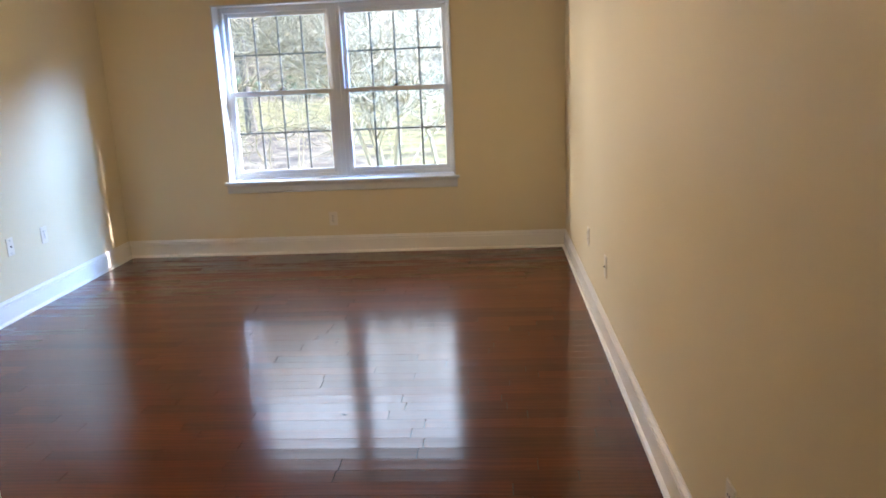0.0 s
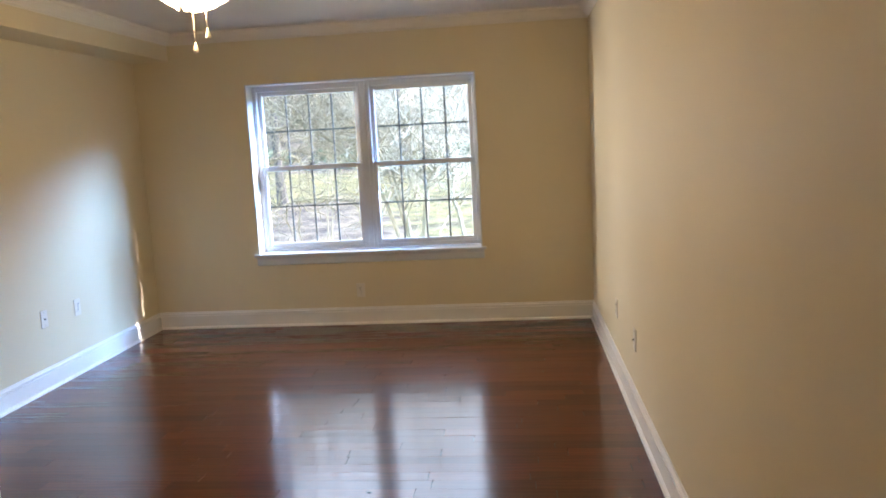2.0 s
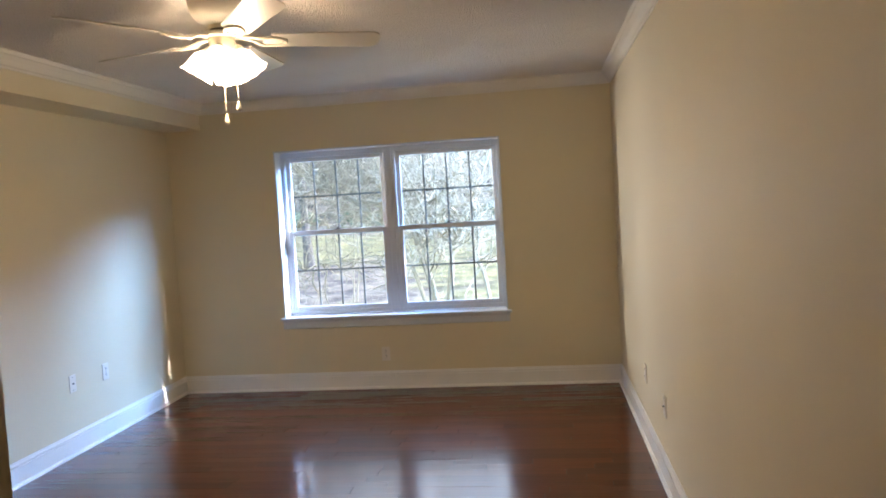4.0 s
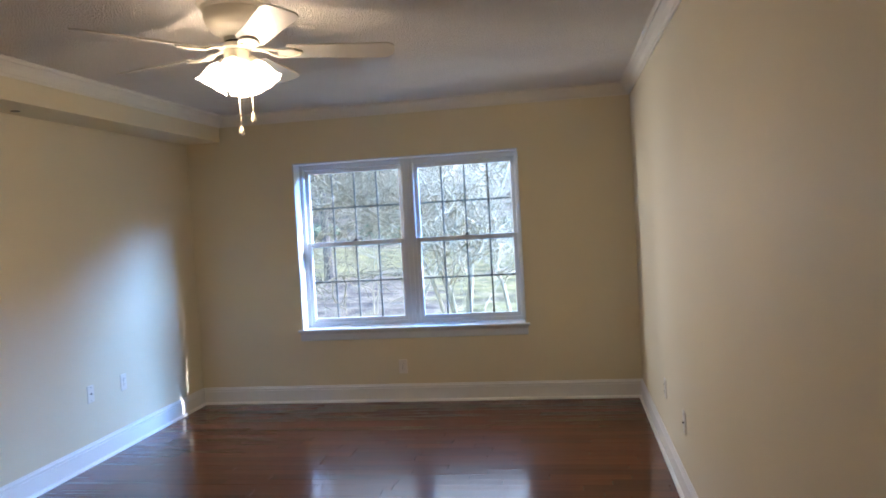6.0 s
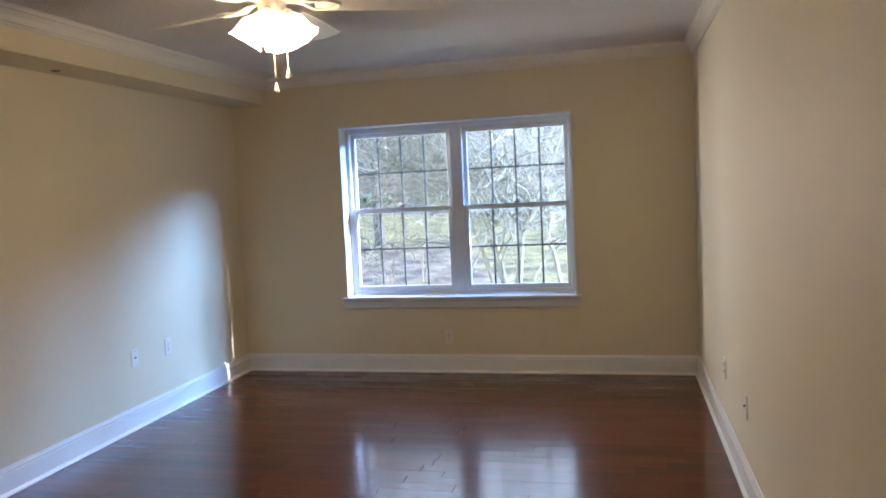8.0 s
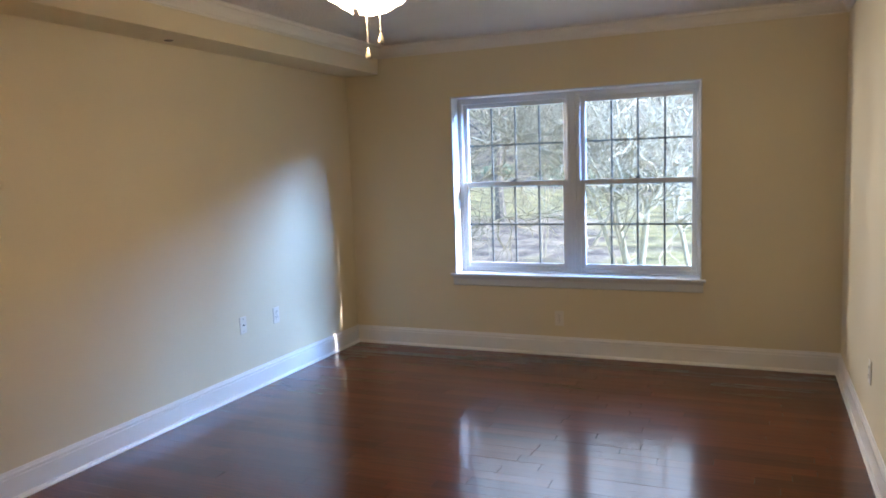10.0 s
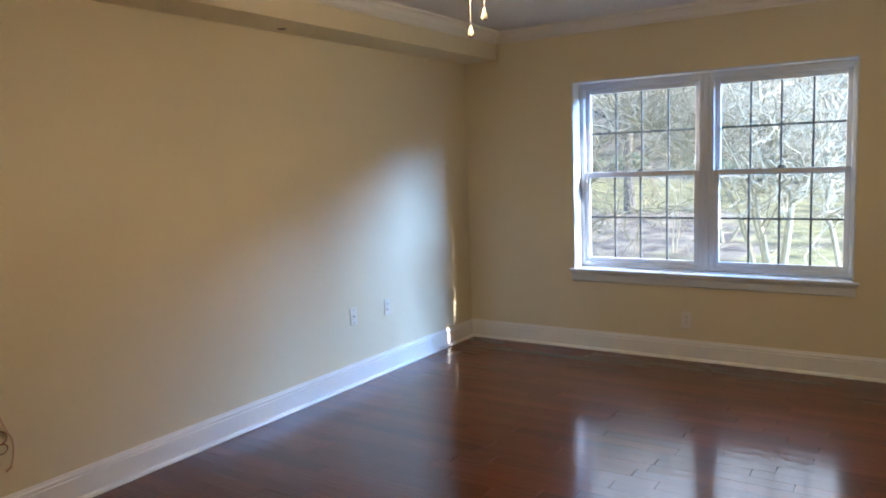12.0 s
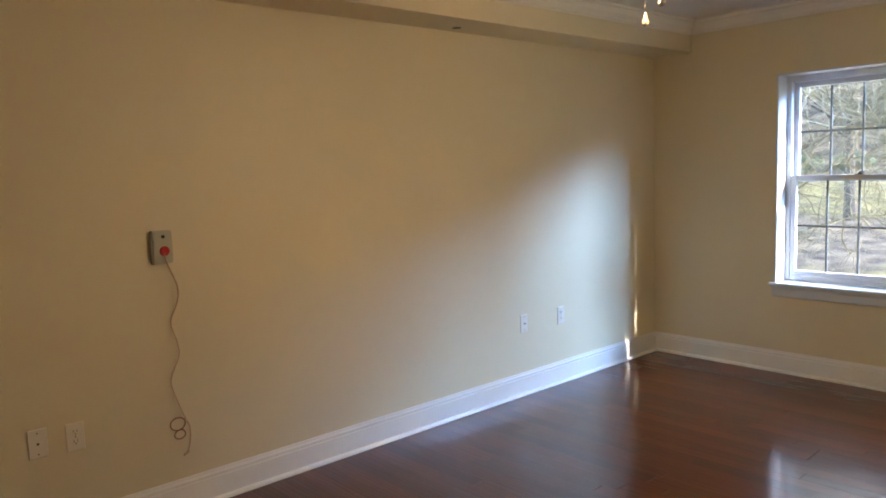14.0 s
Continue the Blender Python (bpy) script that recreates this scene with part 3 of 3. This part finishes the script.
def ground_material():
    m = bpy.data.materials.new("lawn_and_leaf_litter")
    m.use_nodes = True
    n, l = m.node_tree.nodes, m.node_tree.links
    b = n["Principled BSDF"]
    b.inputs["Roughness"].default_value = 0.95
    co = n.new("ShaderNodeTexCoord")
    sep = n.new("ShaderNodeSeparateXYZ")
    l.new(co.outputs["Object"], sep.inputs[0])
    big = n.new("ShaderNodeTexNoise")
    big.inputs["Scale"].default_value, big.inputs["Detail"].default_value = 0.35, 8
    fine = n.new("ShaderNodeTexNoise")
    fine.inputs["Scale"].default_value, fine.inputs["Detail"].default_value = 2.2, 10
    for t in (big, fine):
        l.new(co.outputs["Object"], t.inputs["Vector"])
    grass, litter = n.new("ShaderNodeValToRGB"), n.new("ShaderNodeValToRGB")
    grass.color_ramp.elements[0].position, grass.color_ramp.elements[0].color = 0.35, (0.06, 0.062, 0.028, 1)
    grass.color_ramp.elements[1].position, grass.color_ramp.elements[1].color = 0.65, (0.2, 0.185, 0.08, 1)
    litter.color_ramp.elements[0].position, litter.color_ramp.elements[0].color = 0.35, (0.04, 0.034, 0.032, 1)
    litter.color_ramp.elements[1].position, litter.color_ramp.elements[1].color = 0.65, (0.18, 0.152, 0.118, 1)
    l.new(fine.outputs["Fac"], grass.inputs[0])
    l.new(fine.outputs["Fac"], litter.inputs[0])
    edge = n.new("ShaderNodeMath")
    edge.operation = "MULTIPLY_ADD"
    edge.inputs[1].default_value = 9.0
    l.new(big.outputs["Fac"], edge.inputs[0])
    l.new(sep.outputs["Y"], edge.inputs[2])
    bank = n.new("ShaderNodeMapRange")
    bank.inputs["From Min"].default_value, bank.inputs["From Max"].default_value = 20, 25
    l.new(edge.outputs[0], bank.inputs["Value"])
    drift = n.new("ShaderNodeMapRange")
    drift.inputs["From Min"].default_value, drift.inputs["From Max"].default_value = 0.52, 0.6
    l.new(big.outputs["Fac"], drift.inputs["Value"])
    step = n.new("ShaderNodeMath")
    step.operation = "MAXIMUM"
    l.new(bank.outputs[0], step.inputs[0])
    l.new(drift.outputs[0], step.inputs[1])
    # leaf litter by the shade tree, its tone also painting the trunk's shadow
    ring_map = n.new("ShaderNodeMapping")
    ring_map.inputs["Location"].default_value = (5.3 / 2.5, -8.2 / 2.3, 0)
    ring_map.inputs["Scale"].default_value = (1 / 2.5, 1 / 2.3, 0)
    l.new(co.outputs["Object"], ring_map.inputs["Vector"])
    away = n.new("ShaderNodeVectorMath")
    away.operation = "LENGTH"
    l.new(ring_map.outputs[0], away.inputs[0])
    ragged = n.new("ShaderNodeMath")
    ragged.operation = "MULTIPLY_ADD"
    ragged.inputs[1].default_value = 0.9
    l.new(fine.outputs["Fac"], ragged.inputs[0])
    l.new(away.outputs["Value"], ragged.inputs[2])
    litter_shade = n.new("ShaderNodeMapRange")
    litter_shade.inputs["From Min"].default_value, litter_shade.inputs["From Max"].default_value = 1.55, 1.3
    l.new(ragged.outputs[0], litter_shade.inputs["Value"])
    bare = n.new("ShaderNodeMath")
    bare.operation = "MAXIMUM"
    l.new(step.outputs[0], bare.inputs[0])
    l.new(litter_shade.outputs[0], bare.inputs[1])
    mix = n.new("ShaderNodeMix")
    mix.data_type = "RGBA"
    l.new(bare.outputs[0], mix.inputs["Factor"])
    l.new(grass.outputs["Color"], mix.inputs["A"])
    l.new(litter.outputs["Color"], mix.inputs["B"])
    l.new(mix.outputs["Result"], b.inputs["Base Color"])
    u = n.new("ShaderNodeBump")
    u.inputs["Strength"].default_value, u.inputs["Distance"].default_value = 1.0, 0.12
    l.new(fine.outputs["Fac"], u.inputs["Height"])
    l.new(u.outputs["Normal"], b.inputs["Normal"])
    return m


structure("ground", bm, ground_material(), "sunlit lawn rising to a wooded bank of leaf litter", smooth=True)
PALE = material("pale_bark", (0.28, 0.255, 0.19), 0.75, noise_scale=9, amount=0.25, bump=0.5, bump_scale=30)
DARK_BARK = material("dark_bark", (0.1, 0.095, 0.095), 0.9, noise_scale=7, amount=0.3, bump=0.8, bump_scale=22)
GREY = material("grey_bark", (0.26, 0.23, 0.2), 0.85, noise_scale=7, amount=0.3, bump=0.8, bump_scale=22)


def grow(bm, rng, start, way, length, radius, depth, bend=0.35, split=3, twist=0.7):
    """A limb of a bare tree and all that grows on it."""
    pts, radii, p, d = [start], [radius], start.copy(), way.normalized()
    n = 5
    for i in range(n):
        d = (d + Vector(rng.normal(0, bend / n ** 0.5, 3)) + Vector((0, 0, 0.06))).normalized()
        p = p + d * (length / n)
        pts.append(p.copy())
        radii.append(radius * (1 - 0.55 * (i + 1) / n))
    tube(bm, pts, radii, 7 if radius > 0.04 else 4 if radius > 0.008 else 3)
    if depth == 0:
        return
    for k in range(split):
        i = 2 + k % (n - 1)
        side = Vector(rng.normal(0, 1, 3)).normalized()
        out = (d * (1 - twist * 0.5) + side * twist).normalized()
        grow(bm, rng, pts[i], out, length * rng.uniform(0.5, 0.8), radii[i] * rng.uniform(0.45, 0.7), depth - 1, bend * 1.15, split, twist)


def bare_tree(name, label, seed, at, height, radius, mat, stems=1, depth=3, split=3, lean=0.25, category="tree", low=2):
    rng = np.random.default_rng(seed)
    z = ground_height(*at) - 0.08
    tree = thing(name, label, category, (*at, z))
    bm, crown = bmesh.new(), bmesh.new()
    for s in range(stems):
        way = Vector((rng.normal(0, lean), rng.normal(0, lean), 1)).normalized()
        p, d, pts, radii = Vector((rng.normal(0, 0.05) * (stems > 1), rng.normal(0, 0.05) * (stems > 1), 0)), way, [], []
        n = 8
        for i in range(n + 1):
            pts.append(p.copy())
            radii.append(radius * (1 - 0.8 * i / n) * (1.35 if i == 0 else 1))
            d = (d + Vector(rng.normal(0, 0.02 if radius > 0.1 else 0.07, 3))).normalized()
            p = p + d * height / n
        tube(bm, pts, radii, 9)
        for i in range(low, n + 1):
            for _ in range(2):
                side = Vector((*rng.normal(0, 1, 2), rng.uniform(0.1, 0.7))).normalized()
                grow(crown, rng, pts[i], side + d * 0.35, height * rng.uniform(0.22, 0.4) * (1.15 - 0.6 * i / n), radii[i] * 0.4 + 0.003, depth, 0.4, split)
    part("trunk", bm, mat, tree, smooth=True)
    part("branches", crown, mat, tree, smooth=False)
    return tree


STEMS = (
    ((-2.02, 4.0, 0.0), (-2.05, 4.0, 0.2), (-2.18, 3.95, 0.91), (-2.06, 3.9, 1.07), (-2.2, 3.85, 1.6), (-2.5, 3.8, 2.3)),
    ((-1.98, 4.05, 0.0), (-2.21, 4.1, 0.65), (-2.34, 4.1, 1.11), (-2.44, 4.15, 1.37), (-2.6, 4.2, 1.7), (-3.0, 4.2, 2.4)),
    ((-1.93, 4.0, 0.0), (-1.8, 4.0, 0.85), (-1.65, 4.0, 1.12), (-1.58, 4.0, 1.33), (-1.43, 4.05, 1.65), (-1.1, 4.1, 2.5)),
    ((-1.9, 3.95, 0.0), (-1.8, 4.0, 0.85), (-1.92, 4.0, 1.07), (-1.99, 4.0, 1.26), (-1.96, 3.95, 1.68), (-2.08, 3.9, 1.84), (-2.15, 3.9, 2.3), (-2.0, 3.9, 3.0)),
    ((-2.1, 4.0, 0.0), (-2.5, 4.1, 0.95), (-3.1, 4.2, 1.55), (-3.8, 4.3, 1.95), (-4.5, 4.4, 2.3), (-5.1, 4.5, 2.7)),
    ((-2.05, 4.1, 0.0), (-2.3, 4.3, 1.1), (-2.9, 4.5, 1.85), (-3.6, 4.6, 2.35), (-4.4, 4.7, 2.95)),
    ((-1.32, 4.6, 0.0), (-1.44, 4.6, 0.48), (-1.52, 4.6, 0.68), (-1.48, 4.6, 1.04), (-1.52, 4.6, 1.37), (-1.49, 4.6, 1.74), (-1.3, 4.6, 2.1), (-1.1, 4.6, 2.9)),
)
rng = np.random.default_rng(21)
clump = thing("crape_tree", "pale smooth-barked bare tree with several curved stems and fine twigs", "tree", (-1.85, 4.1, -0.35))
twigs = bmesh.new()
for bends in STEMS:
    line = smooth_line([(x + 1.85, y - 4.1, z + 0.35 - (0.2 if z == 0 else 0)) for x, y, z in bends], 4)
    radii = [0.032 * (1 - 0.6 * k / len(line)) for k in range(len(line))]
    part("stem", tube(bmesh.new(), line, radii, 9), PALE, clump, smooth=True)
    for k in range(4, len(line)):
        for _ in range(1 + k % 2 + 7 * (k > 5 and line[-1].x < -2.2)):
            side = Vector((rng.normal(0, 1), rng.normal(0, 1), rng.uniform(-0.1, 0.9))).normalized()
            grow(twigs, rng, line[k], side, rng.uniform(0.5, 1.2), rng.uniform(0.01, 0.016), 2, 0.8, 4, 0.85)
part("branches", twigs, PALE, clump)
ARCHES = (
    ((-5.3, 4.6, -0.1), (-5.1, 4.6, 0.9), (-4.6, 4.6, 1.5), (-3.9, 4.7, 1.85), (-3.0, 4.8, 1.95)),
    ((-5.35, 4.7, -0.1), (-5.0, 4.8, 0.7), (-4.4, 4.9, 1.25), (-3.7, 5.0, 1.55), (-2.9, 5.1, 1.65)),
    ((-5.25, 4.5, -0.1), (-4.9, 4.4, 0.3), (-4.3, 4.4, 0.62), (-3.6, 4.4, 0.8), (-2.9, 4.4, 0.75)),
)
rng = np.random.default_rng(4)
arching = thing("crape_tree", "pale bare many-stemmed tree with arching limbs and fine twigs", "tree", (-5.3, 4.6, -0.35))
twigs = bmesh.new()
for bends in ARCHES:
    line = smooth_line([(x + 5.3, y - 4.6, z + 0.3) for x, y, z in bends], 5)
    part("stem", tube(bmesh.new(), line, [0.016 * (1 - 0.6 * k / len(line)) for k in range(len(line))], 8), PALE, arching, smooth=True)
    for k in range(4, len(line)):
        for _ in range(3):
            side = Vector((rng.normal(0.2, 0.8), rng.normal(0, 0.8), rng.normal(0.1, 0.7))).normalized()
            grow(twigs, rng, line[k], side, rng.uniform(0.4, 0.9), rng.uniform(0.008, 0.013), 2, 0.8, 3, 0.85)
part("branches", twigs, PALE, arching)
bare_tree("shade_tree", "grey dark-trunked bare shade tree on the lawn", 8, (-5.75, 10), 6.4, 0.105, DARK_BARK, depth=4, lean=0.0, low=2)
bare_tree("twiggy_tree", "slender pale bare tree with low twigs on the lawn", 12, (-3.9, 6.6), 4.2, 0.011, PALE, stems=2, depth=4, lean=0.12, low=2)
bare_tree("twiggy_tree", "slender pale bare tree with many fine twigs beyond the lawn", 15, (-3.0, 11.5), 6.0, 0.03, PALE, stems=3, depth=4, lean=0.15, low=2)
LEAF = material("evergreen_leaf", (0.12, 0.18, 0.12), 0.5)


def shrub(seed, at, size):
    """A low mound of small evergreen leaves on short stems."""
    rng = np.random.default_rng(seed)
    ob = thing("evergreen_shrub", "low dark evergreen shrub at the foot of the bank", "shrub", (*at, ground_height(*at)), "shrubs at the foot of the bank")
    stems, leaves = bmesh.new(), bmesh.new()
    for k in range(9):
        a, lean = rng.uniform(0, 6.28), rng.uniform(0.1, 0.7)
        tube(stems, [(0, 0, -0.05), (0.5 * size * lean * math.cos(a), 0.5 * size * lean * math.sin(a), size * 0.35), (size * lean * math.cos(a), size * lean * math.sin(a), size * rng.uniform(0.5, 0.8))], [0.02, 0.014, 0.006], 4)
    lumps = [(Vector((rng.normal(0, 0.45), rng.normal(0, 0.4), rng.uniform(0.25, 0.75))) * size, rng.uniform(0.2, 0.36) * size) for _ in range(11)]
    for k in range(900):
        c, rad = lumps[k % 11]
        n = Vector(rng.normal(0, 1, 3)).normalized()
        p = c + n * rad * rng.uniform(0.7, 1.1)
        u = n.orthogonal().normalized() * rng.uniform(0.03, 0.06)
        v = n.cross(u).normalized() * rng.uniform(0.015, 0.03)
        v, u = v + n * 0.01, u - n * 0.02
        leaves.faces.new([leaves.verts.new(p + q) for q in (-u, v, u, -v)])
    part("stems", stems, GREY, ob)
    part("foliage", leaves, LEAF, ob)
    return ob


first = shrub(3, (-4.0, 17.5), 0.6)
rng = np.random.default_rng(77)
for k in range(13):
    x, y = -11.5 + 0.85 * k + rng.uniform(-0.3, 0.3), rng.uniform(16.8, 19.2)
    m = copy_thing(first, pose(x, y, ground_height(x, y), 0, 0, rng.uniform(0, 360)))
bare_tree("twiggy_tree", "slender pale bare tree spreading low over the lawn", 44, (-3.3, 7.6), 3.4, 0.03, PALE, stems=3, depth=4, lean=0.3, low=3)
rng = np.random.default_rng(5)
wood = []
for k in range(5):
    wood.append(bare_tree("woodland_tree", "bare grey tree in the woods on the bank", 30 + k, (-16 + 3 * k, 24 + 3 * (k % 3)), 11, 0.09, GREY if k % 2 else PALE, depth=2, split=4, lean=0.05))
for k in range(84):
    y = rng.uniform(20, 50)
    x = -0.5 - y * rng.uniform(0.06, 0.46)
    src = wood[k % 5]
    copy_thing(src, pose(x, y, ground_height(x, y) - 0.1, 0, 0, rng.uniform(0, 360)))
for w in wood + [o for o in scene.objects if o.name.startswith("woodland_tree") and o.parent is None]:
    w["group"] = "trees of the wooded bank"

# ---- hardwood planks ----
PLANK = 0.0827
rng = np.random.default_rng(11)
lengths = [0.45, 0.6, 0.75, 0.9, 1.05, 1.2]
meshes = {}
for q in lengths:
    b2 = bmesh.new()
    x1, w, c = q - 0.0024, PLANK - 0.0002, 0.0003
    low = [b2.verts.new(v) for v in ((0.0, 0.0, -0.008), (x1, 0.0, -0.008), (x1, w, -0.008), (0.0, w, -0.008))]
    mid = [b2.verts.new(v) for v in ((0.0, 0.0, -c), (x1, 0.0, -c), (x1, w, -c), (0.0, w, -c))]
    top = [b2.verts.new(v) for v in ((c, c, 0), (x1 - c, c, 0), (x1 - c, w - c, 0), (c, w - c, 0))]
    for a, b in ((low, mid), (mid, top)):
        for i in range(4):
            b2.faces.new((a[i], a[(i + 1) % 4], b[(i + 1) % 4], b[i]))
    b2.faces.new(top)
    me = bpy.data.meshes.new("plank")
    b2.to_mesh(me)
    b2.free()
    me.materials.append(WOOD)
    meshes[q] = me
floor = structure("floor", boxes((LEFT, 0, HALL_END, 0, -0.0078, -0.0075)), DARK, "glossy red-brown hardwood strip floor")
rest = bmesh.new()
row, count = 0, 0
y = -PLANK
while y > HALL_END - PLANK:
    x = LEFT - float(rng.uniform(0, 0.6))
    while x < 0:
        q = lengths[int(rng.integers(0, 6))]
        if y > BACK or x + q > HALL_L:
            start, end = max(x, (LEFT if y > BACK else HALL_L) - 0.01), min(x + q, 0.01)
            if -5.0 < y < -0.2 and count < 300 and start == x and end == x + q:
                ob = new("plank", meshes[q])
                ob.location = (x, y, 0)
                ob.rotation_euler = (float(rng.normal(0, 0.001)), float(rng.normal(0, 0.0003)), 0)
                ob.parent = floor
                count += 1
            else:
                box(rest, start + 0.0004, end - 0.0004, y + 0.0004, y + PLANK - 0.0004, -0.008, 0)
        x += q
    y -= PLANK
part("planks", rest, WOOD, floor, "", kind="stuff")

# ---- a dark chip in the varnish ----
chip = thing("floor_chip", "small dark chip of debris lying on the hardwood floor", "debris", (-1.258, -3.011, 0.0004))
bm = bmesh.new()
edge = [bm.verts.new((0.011 * math.cos(a) * (1 + 0.5 * math.sin(3 * a)), 0.009 * math.sin(a) * (1 + 0.4 * math.cos(2 * a)), 0.0)) for a in np.linspace(0, 2 * math.pi, 13)[:-1]]
peak = bm.verts.new((0.002, 0, 0.0025))
for k in range(12):
    bm.faces.new((edge[k], edge[(k + 1) % 12], peak))
bm.faces.new(edge[::-1])
part("flake", bm, DARK, chip)
